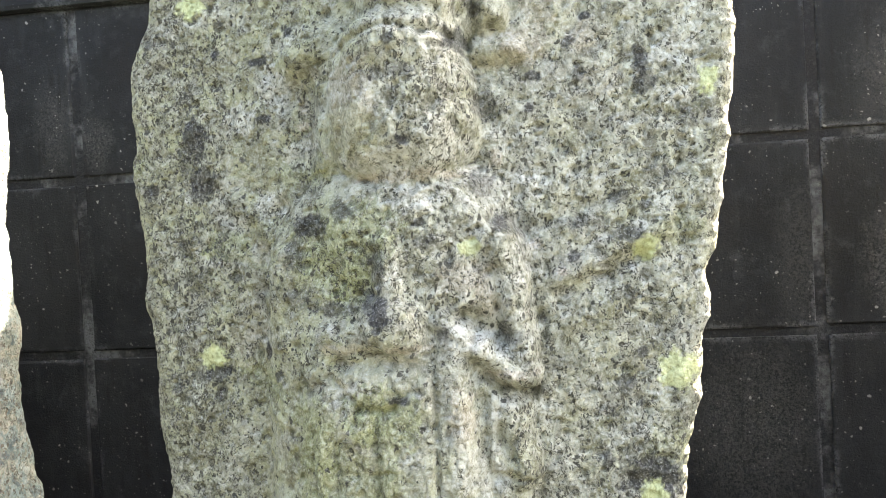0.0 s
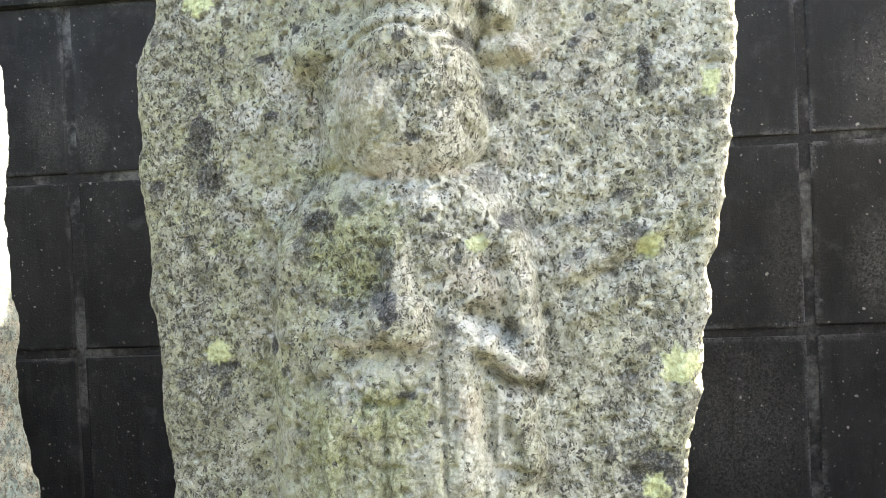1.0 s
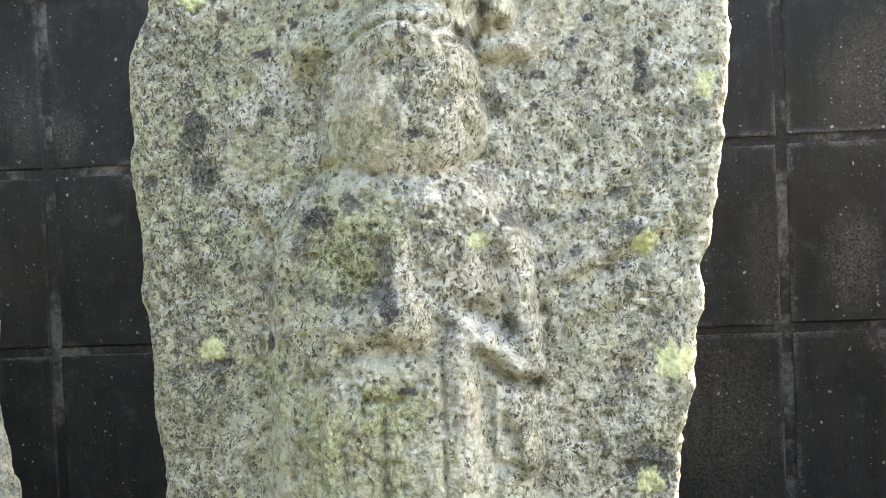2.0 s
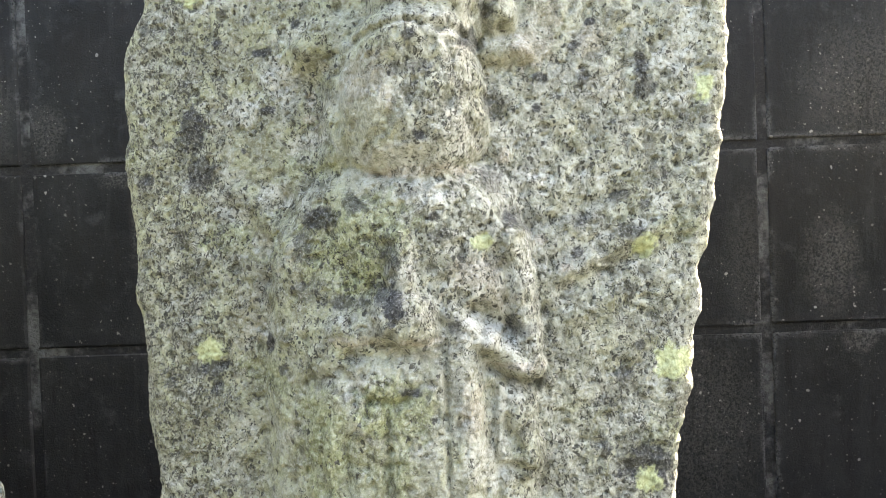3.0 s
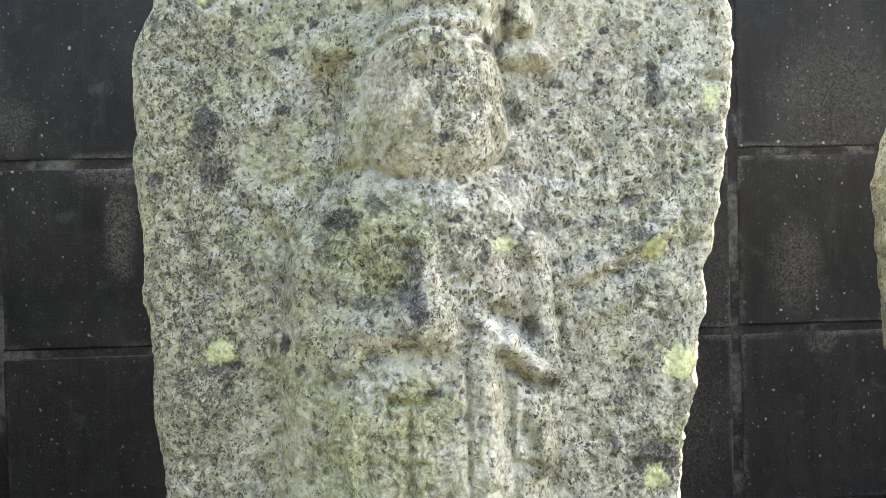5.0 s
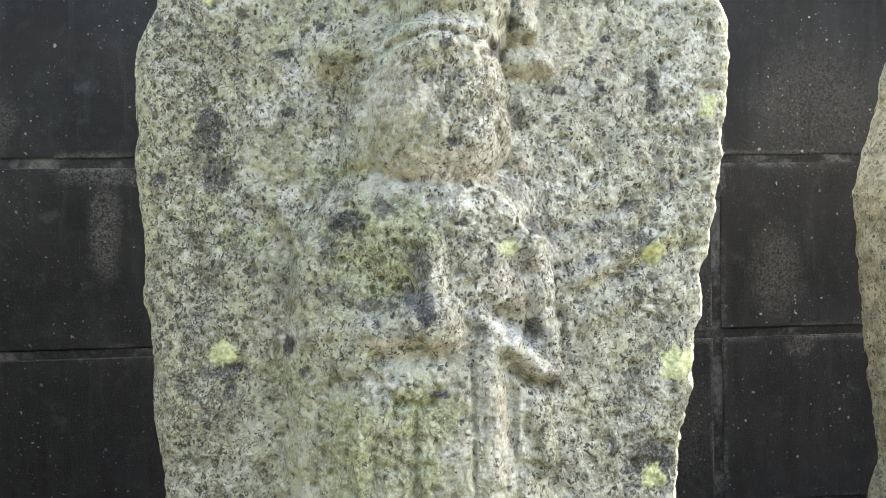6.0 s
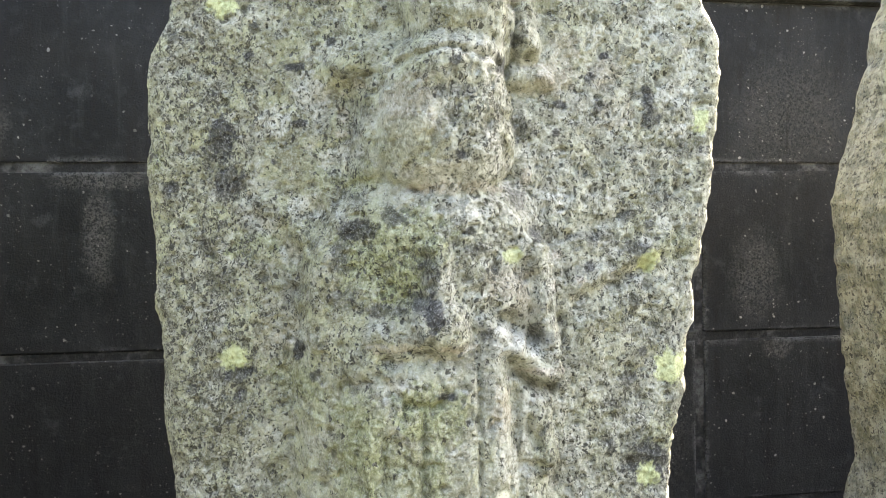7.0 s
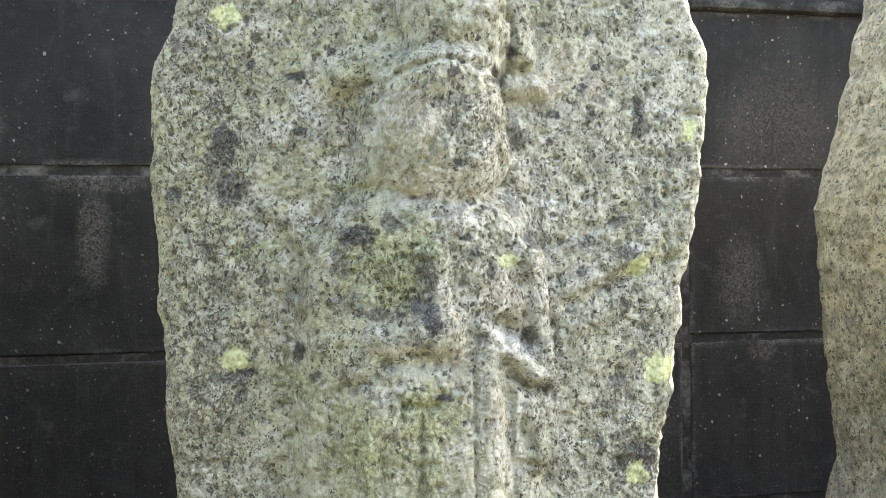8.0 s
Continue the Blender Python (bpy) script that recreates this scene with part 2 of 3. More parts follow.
# ---- the stones ----
def lattice(ix, iy, seed):
    """Unit gradients at whole places of a plane."""
    h = (ix * 374761393 + iy * 668265263 + seed * 974634777) & 0xFFFFFFFF
    h = ((h ^ (h >> 13)) * 1274126177) & 0xFFFFFFFF
    return ((h ^ (h >> 16)) & 0xFFFFFF) / float(0x1000000)


def grain(x, y, scale, seed):
    """Smooth noise of about -1 to 1, with features of about 1 / scale metres."""
    x, y = x * scale + 1000.0, y * scale + 1000.0
    ix, iy = np.floor(x).astype(np.int64), np.floor(y).astype(np.int64)
    fx, fy = x - ix, y - iy

    def corner(dx, dy):
        a = lattice(ix + dx, iy + dy, seed) * 2 * np.pi
        return np.cos(a) * (fx - dx) + np.sin(a) * (fy - dy)

    sx, sy = fx * fx * fx * (fx * (fx * 6 - 15) + 10), fy * fy * fy * (fy * (fy * 6 - 15) + 10)
    low = corner(0, 0) * (1 - sx) + corner(1, 0) * sx
    high = corner(0, 1) * (1 - sx) + corner(1, 1) * sx
    return (low * (1 - sy) + high * sy) * 1.5


def rough(x, y, scale, seed, octaves=4, gain=0.55):
    total, size = 0.0, 1.0
    for k in range(octaves):
        total = total + size * grain(x, y, scale * 2.03 ** k, seed + k)
        size *= gain
    return total


def pits(x, y, scale, seed, share):
    """0 to 1: hollows strewn over a plane, one in some of the cells."""
    x, y = x * scale + 500.0, y * scale + 500.0
    ix, iy = np.floor(x).astype(np.int64), np.floor(y).astype(np.int64)
    deep = np.zeros_like(x)
    for dx in (-1, 0, 1):
        for dy in (-1, 0, 1):
            cx, cy = ix + dx, iy + dy
            px, py = cx + lattice(cx, cy, seed), cy + lattice(cx, cy, seed + 7)
            size = 0.22 + 0.33 * lattice(cx, cy, seed + 13)
            squeeze = 0.6 + 0.8 * lattice(cx, cy, seed + 19)
            d = ((x - px) * squeeze) ** 2 + ((y - py) / squeeze) ** 2
            hole = np.clip(1 - d / size ** 2, 0, 1) * (lattice(cx, cy, seed + 29) < share)
            deep = np.maximum(deep, hole)
    return deep


def swell(a, b, k=0.004):
    """The higher of two heights, with a soft valley between them."""
    t = np.clip(0.5 + 0.5 * (a - b) / k, 0, 1)
    return b + (a - b) * t + k * t * (1 - t)


def lump(x, z, cx, cz, rx, rz, high, n=2.5, lean=0.0, p=0.45):
    """A rounded boss of a relief."""
    q = (np.abs(x - cx - lean * (z - cz)) / rx) ** n + (np.abs(z - cz) / rz) ** n
    return np.where(q < 1, high * np.clip(1 - q, 0, 1) ** p, -0.01 * np.clip(q - 1, 0, 1))


def reach(x, z, ax, az, bx, bz):
    """How far a place is from a line between two ends."""
    t = np.clip(((x - ax) * (bx - ax) + (z - az) * (bz - az)) / ((bx - ax) ** 2 + (bz - az) ** 2), 0, 1)
    return np.hypot(x - ax - t * (bx - ax), z - az - t * (bz - az))


def limb(x, z, ax, az, bx, bz, r, high, p=0.5):
    q = (reach(x, z, ax, az, bx, bz) / r) ** 2
    return np.where(q < 1, high * np.clip(1 - q, 0, 1) ** p, -0.01 * np.clip(q - 1, 0, 1))


def cut(x, z, ax, az, bx, bz, r, deep):
    return deep * np.exp(-(reach(x, z, ax, az, bx, bz) / r) ** 2)


def figure(x, z):
    """The height of the weathered relief on the tall stone, over its plain face."""
    dx, dz = 0.0016 * grain(x, z, 90, 60) + 0.0008 * grain(x, z, 210, 61), 0.0016 * grain(x, z, 90, 70) + 0.0008 * grain(x, z, 210, 71)
    x, z = x + dx, z + dz
    h = 0.011 * np.exp(-((x - 0.050) / 0.085) ** 2 - ((z - 0.5) / 0.22) ** 4)
    # body and skirt
    h = swell(h, lump(x, z, 0.030, 0.400, 0.078, 0.155, 0.034, 4, 0.0, 0.8), 0.008)
    h = swell(h, lump(x, z, 0.028, 0.390, 0.051, 0.100, 0.0455, 4, 0.0, 0.5), 0.007)
    h = swell(h, lump(x, z, 0.040, 0.505, 0.062, 0.056, 0.0405, 3, 0.0, 0.6), 0.007)
    h = swell(h, lump(x, z, 0.030, 0.645, 0.065, 0.060, 0.017, 2.5, 0.0, 1.0), 0.008)
    # shoulders, arms, hands
    h = swell(h, limb(x, z, -0.003, 0.527, -0.022, 0.500, 0.020, 0.028), 0.006)
    h = swell(h, limb(x, z, -0.022, 0.500, -0.024, 0.462, 0.019, 0.028), 0.006)
    h = swell(h, limb(x, z, 0.003, 0.464, 0.030, 0.466, 0.015, 0.043), 0.008)
    h = swell(h, limb(x, z, 0.036, 0.512, 0.036, 0.475, 0.013, 0.046), 0.005)
    h = swell(h, lump(x, z, 0.036, 0.4695, 0.0220, 0.0190, 0.0525, 2.8, 0.0, 0.42), 0.004)
    h = swell(h, limb(x, z, 0.066, 0.534, 0.092, 0.505, 0.015, 0.035), 0.005)
    h = swell(h, limb(x, z, 0.094, 0.503, 0.100, 0.452, 0.0115, 0.030), 0.005)
    h = swell(h, limb(x, z, 0.060, 0.470, 0.078, 0.456, 0.0110, 0.0395, 0.5), 0.006)
    h = swell(h, limb(x, z, 0.078, 0.456, 0.100, 0.440, 0.0115, 0.0320, 0.5), 0.006)
    h = swell(h, limb(x, z, 0.0655, 0.460, 0.0665, 0.340, 0.0125, 0.0415, 0.35), 0.005)
    h = swell(h, limb(x, z, 0.093, 0.424, 0.098, 0.388, 0.0125, 0.026), 0.004)
    # neck, head and the mass above it
    h = swell(h, limb(x, z, 0.044, 0.556, 0.046, 0.525, 0.028, 0.0375, 0.5), 0.006)
    h = swell(h, limb(x, z, 0.006, 0.604, 0.003, 0.556, 0.014, 0.026, 0.8), 0.010)
    h = swell(h, lump(x, z, 0.042, 0.535, 0.036, 0.024, 0.0355, 3, 0.0, 0.35), 0.005)
    head = lump(x, z, 0.042, 0.5815, 0.0425, 0.0455, 0.0500, 3.2, -0.04, 0.40) - 0.38 * np.clip(x - 0.060, 0, 0.03) - 0.30 * np.clip(0.024 - x, 0, 0.03) - 0.22 * np.clip(0.562 - z, 0, 0.03)
    h = swell(h, head, 0.0035)
    h = swell(h, lump(x, z, 0.045, 0.612, 0.035, 0.0230, 0.0535, 2.4, 0.0, 0.5), 0.010)
    h = swell(h, lump(x, z, 0.050, 0.656, 0.034, 0.0500, 0.0490, 3, -0.1, 0.5), 0.008)
    h = swell(h, limb(x, z, 0.087, 0.655, 0.091, 0.630, 0.0130, 0.023, 0.8), 0.006)
    h = swell(h, limb(x, z, 0.083, 0.6125, 0.102, 0.6105, 0.0090, 0.015, 0.9), 0.008)
    h = swell(h, limb(x, z, -0.010, 0.617, 0.014, 0.620, 0.0200, 0.020, 1.0), 0.014)
    # hollows, folds and grooves
    h = h - cut(x, z, 0.006, 0.602, 0.016, 0.612, 0.0024, 0.0035)
    h = h - cut(x, z, 0.016, 0.612, 0.043, 0.6180, 0.0022, 0.0040)
    h = h - cut(x, z, 0.043, 0.6180, 0.072, 0.613, 0.0022, 0.0045)
    h = h - cut(x, z, 0.072, 0.613, 0.080, 0.603, 0.0026, 0.0040)
    h = h - cut(x, z, 0.076, 0.650, 0.079, 0.614, 0.0035, 0.006)
    h = h - cut(x, z, 0.086, 0.6030, 0.104, 0.6010, 0.0042, 0.003)
    h = h - cut(x, z, -0.014, 0.605, 0.004, 0.606, 0.0050, 0.003)
    h = h - cut(x, z, 0.020, 0.5450, 0.044, 0.5405, 0.0022, 0.0016)
    h = h - cut(x, z, 0.044, 0.5405, 0.074, 0.5425, 0.0022, 0.0016)
    h = h - cut(x, z, 0.015, 0.600, 0.014, 0.560, 0.0030, 0.0025)
    h = h - cut(x, z, 0.077, 0.560, 0.092, 0.525, 0.0060, 0.006)
    h = h - cut(x, z, 0.006, 0.497, 0.014, 0.486, 0.0085, 0.005)
    h = h - cut(x, z, 0.024, 0.508, 0.024, 0.484, 0.0045, 0.005)
    h = h - cut(x, z, 0.074, 0.4725, 0.092, 0.4600, 0.0050, 0.006)
    h = h - cut(x, z, 0.080, 0.4405, 0.104, 0.4285, 0.0042, 0.010)
    h = h - cut(x, z, 0.004, 0.4510, 0.052, 0.4490, 0.0036, 0.0045)
    h = h - cut(x, z, 0.0570, 0.4560, 0.0565, 0.345, 0.0018, 0.0035)
    h = h - cut(x, z, 0.0790, 0.4300, 0.0840, 0.350, 0.0030, 0.005)
    h = h - cut(x, z, 0.0870, 0.4140, 0.0930, 0.398, 0.0026, 0.005)
    h = h - cut(x, z, 0.0860, 0.3880, 0.1060, 0.383, 0.0030, 0.005)
    h = h - cut(x, z, 0.0020, 0.4440, 0.0170, 0.4290, 0.0024, 0.004)
    h = h - cut(x, z, 0.0170, 0.4290, 0.0360, 0.4275, 0.0024, 0.0045)
    h = h - cut(x, z, 0.0360, 0.4275, 0.0500, 0.4450, 0.0024, 0.003)
    h = h - cut(x, z, 0.0265, 0.4260, 0.0255, 0.380, 0.0024, 0.004)
    h = h + cut(x, z, -0.0035, 0.4120, -0.0045, 0.340, 0.0022, 0.003)
    h = h - cut(x, z, -0.0085, 0.4150, -0.0100, 0.340, 0.0028, 0.003)
    h = h - cut(x, z, 0.0050, 0.4100, 0.0040, 0.350, 0.0022, 0.0025)
    h = h - cut(x, z, -0.0420, 0.4850, -0.0450, 0.350, 0.0060, 0.003)
    h = h - cut(x, z, -0.0230, 0.4300, -0.0050, 0.4400, 0.0040, 0.003)
    # slanting worn lines on either side
    h = h + cut(x, z, 0.123, 0.489, 0.178, 0.515, 0.0053, 0.0045)
    h = h - cut(x, z, 0.122, 0.479, 0.163, 0.497, 0.0048, 0.004)
    h = h + cut(x, z, 0.126, 0.466, 0.159, 0.477, 0.0053, 0.003)
    h = h - cut(x, z, 0.104, 0.513, 0.150, 0.530, 0.0050, 0.003)
    h = h + cut(x, z, -0.058, 0.541, -0.024, 0.508, 0.0048, 0.003)
    h = h - cut(x, z, -0.066, 0.532, -0.036, 0.500, 0.0050, 0.0035)
    h = h - cut(x, z, -0.030, 0.533, -0.042, 0.490, 0.0060, 0.004)
    return h


def blot(x, z, cx, cz, rx, rz, seed):
    """0 to 1: a ragged patch."""
    near = (np.abs(x - cx) < 1.7 * rx) & (np.abs(z - cz) < 1.7 * rz)
    u, v = x[near], z[near]
    out = np.zeros_like(x)
    out[near] = np.clip((1.1 - np.hypot((u - cx) / rx, (v - cz) / rz) - 0.36 * rough(u, v, 170, seed, 4, 0.7)) / 0.35, 0, 1)
    return out


def slab(name, left, right, front, back, bend, material, dense, counts, seed, relief=None, round_front=0.013, chips=0.6):
    """A standing stone: outlines left(z) and right(z), rounded front edges, its faces worn and pitted.
    dense: the stretch of height that is finely cut; counts: columns of front, corner, side and back."""
    nf, nc, ns, nb = counts
    z0, z1, pitch, top = dense
    zs = np.concatenate([np.arange(-0.02, z0, 0.006), np.arange(z0, z1, pitch), np.arange(z1, top, 0.005)])
    xl, xr = left(zs)[:, None], right(zs)[:, None]
    r = round_front
    f = np.linspace(0, 1, nf)[None, :]
    a = np.linspace(0, np.pi / 2, nc)[None, 1:-1]
    s = np.linspace(0, 1, ns)[None, :]
    b = np.linspace(0, 1, nb)[None, 1:-1]
    one = np.ones_like(xl)
    deep = back - front - 2 * r
    parts_x = [xl + r + f * (xr - xl - 2 * r), xr - r + r * np.sin(a), xr + 0 * s, xr - r + r * np.cos(a), xr - r + b * (xl - xr + 2 * r), xl + r - r * np.sin(a), xl + 0 * s, xl + r - r * np.cos(a)]
    parts_y = [one * front + 0 * f, one * (front + r - r * np.cos(a)), one * (front + r + s * deep), one * (back - r + r * np.sin(a)), one * back + 0 * b, one * (back - r + r * np.cos(a)), one * (back - r - s * deep), one * (front + r - r * np.sin(a))]
    x, y = np.concatenate(parts_x, 1), np.concatenate(parts_y, 1)
    z = zs[:, None] + 0 * x
    tx, ty = np.roll(x, -1, 1) - np.roll(x, 1, 1), np.roll(y, -1, 1) - np.roll(y, 1, 1)
    size = np.maximum(np.hypot(tx, ty), 1e-9)
    nx, ny = ty / size, -tx / size
    u = np.cumsum(np.hypot(np.diff(x, axis=1, prepend=x[:, :1]), np.diff(y, axis=1, prepend=y[:, :1])), 1) + xl
    face = np.clip(-ny * 3 - 2, 0, 1)
    out = 0.0018 * rough(u, z, 30, seed) + 0.0009 * face * rough(u, z, 120, seed + 9, 3) + 0.0004 * grain(u, z, 430, seed + 15)
    out = out - (0.15 + 0.85 * face) * (0.0020 * pits(u, z, 130, seed + 20, 0.27) + 0.0011 * pits(u, z, 290, seed + 21, 0.35) + 0.002 * pits(u, z, 62, seed + 22, 0.06))
    out = out + (1 - face) * (0.0016 * rough(u * 0.3, z, 26, seed + 40, 4) - chips * 0.0025 * pits(u * 0.3, z, 40, seed + 41, 0.35))
    if relief is not None:
        out = out + face * relief(x, z)
    px, py = x + nx * out, y + ny * out + bend(x)
    rows, cols = x.shape
    co = np.stack([px, py, z], -1).reshape(-1, 3)
    i = np.arange(rows * cols).reshape(rows, cols)
    quads = np.stack([i[:-1], np.roll(i, -1, 1)[:-1], np.roll(i, -1, 1)[1:], i[1:]], -1).reshape(-1, 4)
    mesh = bpy.data.meshes.new(name)
    corners = np.concatenate([quads.reshape(-1), i[-1], i[0][::-1]]).astype(np.int32)
    starts = np.concatenate([np.arange(len(quads)) * 4, [len(quads) * 4, len(quads) * 4 + cols]]).astype(np.int32)
    mesh.vertices.add(len(co))
    mesh.vertices.foreach_set("co", co.reshape(-1).astype(np.float32))
    mesh.loops.add(len(corners))
    mesh.loops.foreach_set("vertex_index", corners)
    mesh.polygons.add(len(starts))
    mesh.polygons.foreach_set("loop_start", starts)
    mesh.polygons.foreach_set("use_smooth", np.ones(len(starts), dtype=bool))
    mesh.update(calc_edges=True)
    mesh.materials.append(material)
    # how deep each pit lies, for the shade painted in it
    pit_shade = np.maximum(pits(u, z, 130, seed + 20, 0.13), pits(u, z, 62, seed + 22, 0.05)) * face
    return new(name, mesh), x.reshape(-1), z.reshape(-1), pit_shade.reshape(-1)


def curve(*knots):
    """A smooth outline through a few knots (height, place)."""
    kz, kx = [k[0] for k in knots], [k[1] for k in knots]

    def along(z):
        return sum(np.interp(z + d, kz, kx) for d in (-0.012, -0.006, 0.0, 0.006, 0.012)) / 5

    return along


tall, X, Z, PIT_SHADE = slab(
    "carved_stone",
    curve((0, -0.104), (0.37, -0.117), (0.43, -0.122), (0.50, -0.126), (0.60, -0.130), (0.622, -0.126), (0.64, -0.118), (0.668, -0.115), (0.72, -0.096), (0.77, -0.05), (0.805, 0.02)),
    curve((0, 0.150), (0.37, 0.1845), (0.47, 0.2010), (0.53, 0.2095), (0.60, 0.2185), (0.64, 0.2203), (0.665, 0.210), (0.72, 0.183), (0.77, 0.13), (0.805, 0.06)),
    -0.3765, -0.275, lambda x: -0.058 * x, STONE, (0.335, 0.685, 0.0006, 0.806), (600, 16, 40, 14), 3, figure)
tagged(tall, "upright lichen-covered granite stone with a worn robed relief", "carved stone")


def lay(*patches, wide=1.25):
    total = 0.0
    for k, (cx, cz, rx, rz, much) in enumerate(patches):
        total = np.maximum(total, min(1.0, 1.2 * much) * blot(X, Z, cx, cz, wide * rx, wide * rz, 200 + k))
    return total


yellow = lay((-0.082, 0.654, 0.009, 0.008, 1), (0.168, 0.502, 0.0075, 0.0075, 1), (0.203, 0.588, 0.0055, 0.009, 1), (0.182, 0.437, 0.0115, 0.011, 0.9), (-0.079, 0.450, 0.009, 0.008, 0.8), (0.166, 0.372, 0.008, 0.008, 0.8), (0.077, 0.507, 0.006, 0.005, 0.7), wide=0.92)
moss = lay(
    (0.013, 0.495, 0.0074, 0.0108, 1), (0.010, 0.512, 0.0155, 0.0108, 0.7), (0.025, 0.518, 0.0105, 0.0102, 0.6), (-0.004, 0.501, 0.0093, 0.0084, 0.5), (-0.065, 0.513, 0.0068, 0.0060, 0.6), (-0.078, 0.512, 0.0031, 0.0027, 0.9),
    (0.023, 0.423, 0.0081, 0.0102, 0.75), (0.039, 0.421, 0.0068, 0.0090, 0.6), (-0.007, 0.404, 0.0093, 0.0180, 0.6), (0.010, 0.393, 0.0124, 0.0120, 0.4), (0.031, 0.396, 0.0043, 0.0150, 0.5), (-0.047, 0.443, 0.0081, 0.0078, 0.5),
    (-0.011, 0.554, 0.0124, 0.0054, 0.35), (-0.037, 0.434, 0.0074, 0.0042, 0.5), (0.019, 0.569, 0.0105, 0.0090, 0.3), (0.181, 0.394, 0.0124, 0.0090, 0.35), (0.184, 0.511, 0.0081, 0.0060, 0.35), (-0.123, 0.566, 0.0031, 0.0042, 0.5), wide=1.75)
# sooty spots, and shade of shoulder arc and head groove put into colour
soot_and_shade = lay(
    (-0.084, 0.576, 0.0056, 0.0102, 0.75), (-0.080, 0.552, 0.0062, 0.0072, 0.7), (-0.091, 0.566, 0.0037, 0.0060, 0.5), (-0.112, 0.636, 0.0034, 0.0030, 0.6), (-0.065, 0.641, 0.0025, 0.0021, 0.7), (-0.068, 0.625, 0.0022, 0.0021, 0.8),
    (-0.042, 0.618, 0.0050, 0.0018, 0.8), (-0.021, 0.631, 0.0025, 0.0021, 0.8), (-0.039, 0.585, 0.0040, 0.0018, 0.8), (-0.054, 0.563, 0.0015, 0.0015, 0.8), (-0.062, 0.496, 0.0043, 0.0018, 0.6), (-0.112, 0.549, 0.0031, 0.0027, 0.7),
    (-0.041, 0.455, 0.0028, 0.0045, 1), (-0.077, 0.440, 0.0068, 0.0042, 0.75), (-0.076, 0.429, 0.0028, 0.0042, 0.6), (-0.032, 0.442, 0.0025, 0.0021, 0.6), (-0.104, 0.435, 0.0043, 0.0036, 0.4), (-0.086, 0.495, 0.0068, 0.0072, 0.35),
    (-0.094, 0.514, 0.0025, 0.0048, 0.5), (0.084, 0.631, 0.0037, 0.0027, 0.6), (0.142, 0.626, 0.0028, 0.0018, 0.9), (0.132, 0.613, 0.0025, 0.0024, 0.7), (0.114, 0.596, 0.0028, 0.0021, 0.8), (0.111, 0.579, 0.0019, 0.0018, 0.8),
    (0.137, 0.595, 0.0025, 0.0030, 0.7), (0.169, 0.601, 0.0025, 0.0090, 0.7), (0.171, 0.588, 0.0043, 0.0048, 0.6), (0.197, 0.571, 0.0081, 0.0054, 0.35), (0.155, 0.530, 0.0037, 0.0027, 0.6), (0.168, 0.525, 0.0025, 0.0021, 0.6),
    (0.093, 0.519, 0.0031, 0.0027, 0.7), (0.130, 0.500, 0.0025, 0.0021, 0.7), (0.155, 0.430, 0.0034, 0.0051, 0.6), (0.163, 0.447, 0.0028, 0.0024, 0.7), (0.143, 0.390, 0.0025, 0.0039, 0.7), (0.166, 0.380, 0.0118, 0.0090, 0.8),
    (0.159, 0.510, 0.0068, 0.0030, 0.5), (0.130, 0.517, 0.0068, 0.0027, 0.4), (0.147, 0.417, 0.0093, 0.0024, 0.35), (0.181, 0.461, 0.0093, 0.0060, 0.2), (0.084, 0.540, 0.0050, 0.0048, 0.5), (0.176, 0.540, 0.0068, 0.0042, 0.35),
    (0.032, 0.477, 0.0037, 0.0072, 0.95), (0.025, 0.483, 0.0028, 0.0042, 0.6), (0.005, 0.478, 0.0093, 0.0027, 0.6), (-0.007, 0.522, 0.0081, 0.0042, 0.75), (0.012, 0.529, 0.0050, 0.0042, 0.6), (-0.017, 0.507, 0.0043, 0.0072, 0.5),
    (-0.014, 0.484, 0.0068, 0.0042, 0.45), (0.038, 0.432, 0.0037, 0.0018, 1), (0.044, 0.610, 0.0022, 0.0018, 0.7), (0.047, 0.562, 0.0025, 0.0021, 0.8), (0.037, 0.595, 0.0050, 0.0024, 0.4), (0.049, 0.595, 0.0056, 0.0021, 0.5),
    (0.074, 0.613, 0.0043, 0.0048, 0.7), (0.087, 0.581, 0.0056, 0.0066, 0.45), (0.093, 0.465, 0.0025, 0.0036, 0.6), (0.052, 0.521, 0.0025, 0.0018, 0.8), (0.055, 0.511, 0.0050, 0.0024, 0.5), (0.031, 0.500, 0.0031, 0.0078, 0.4),
    (0.062, 0.464, 0.0025, 0.0027, 0.6), (0.103, 0.519, 0.0093, 0.0054, 0.35), (0.097, 0.461, 0.0068, 0.0030, 0.4), wide=1.45)
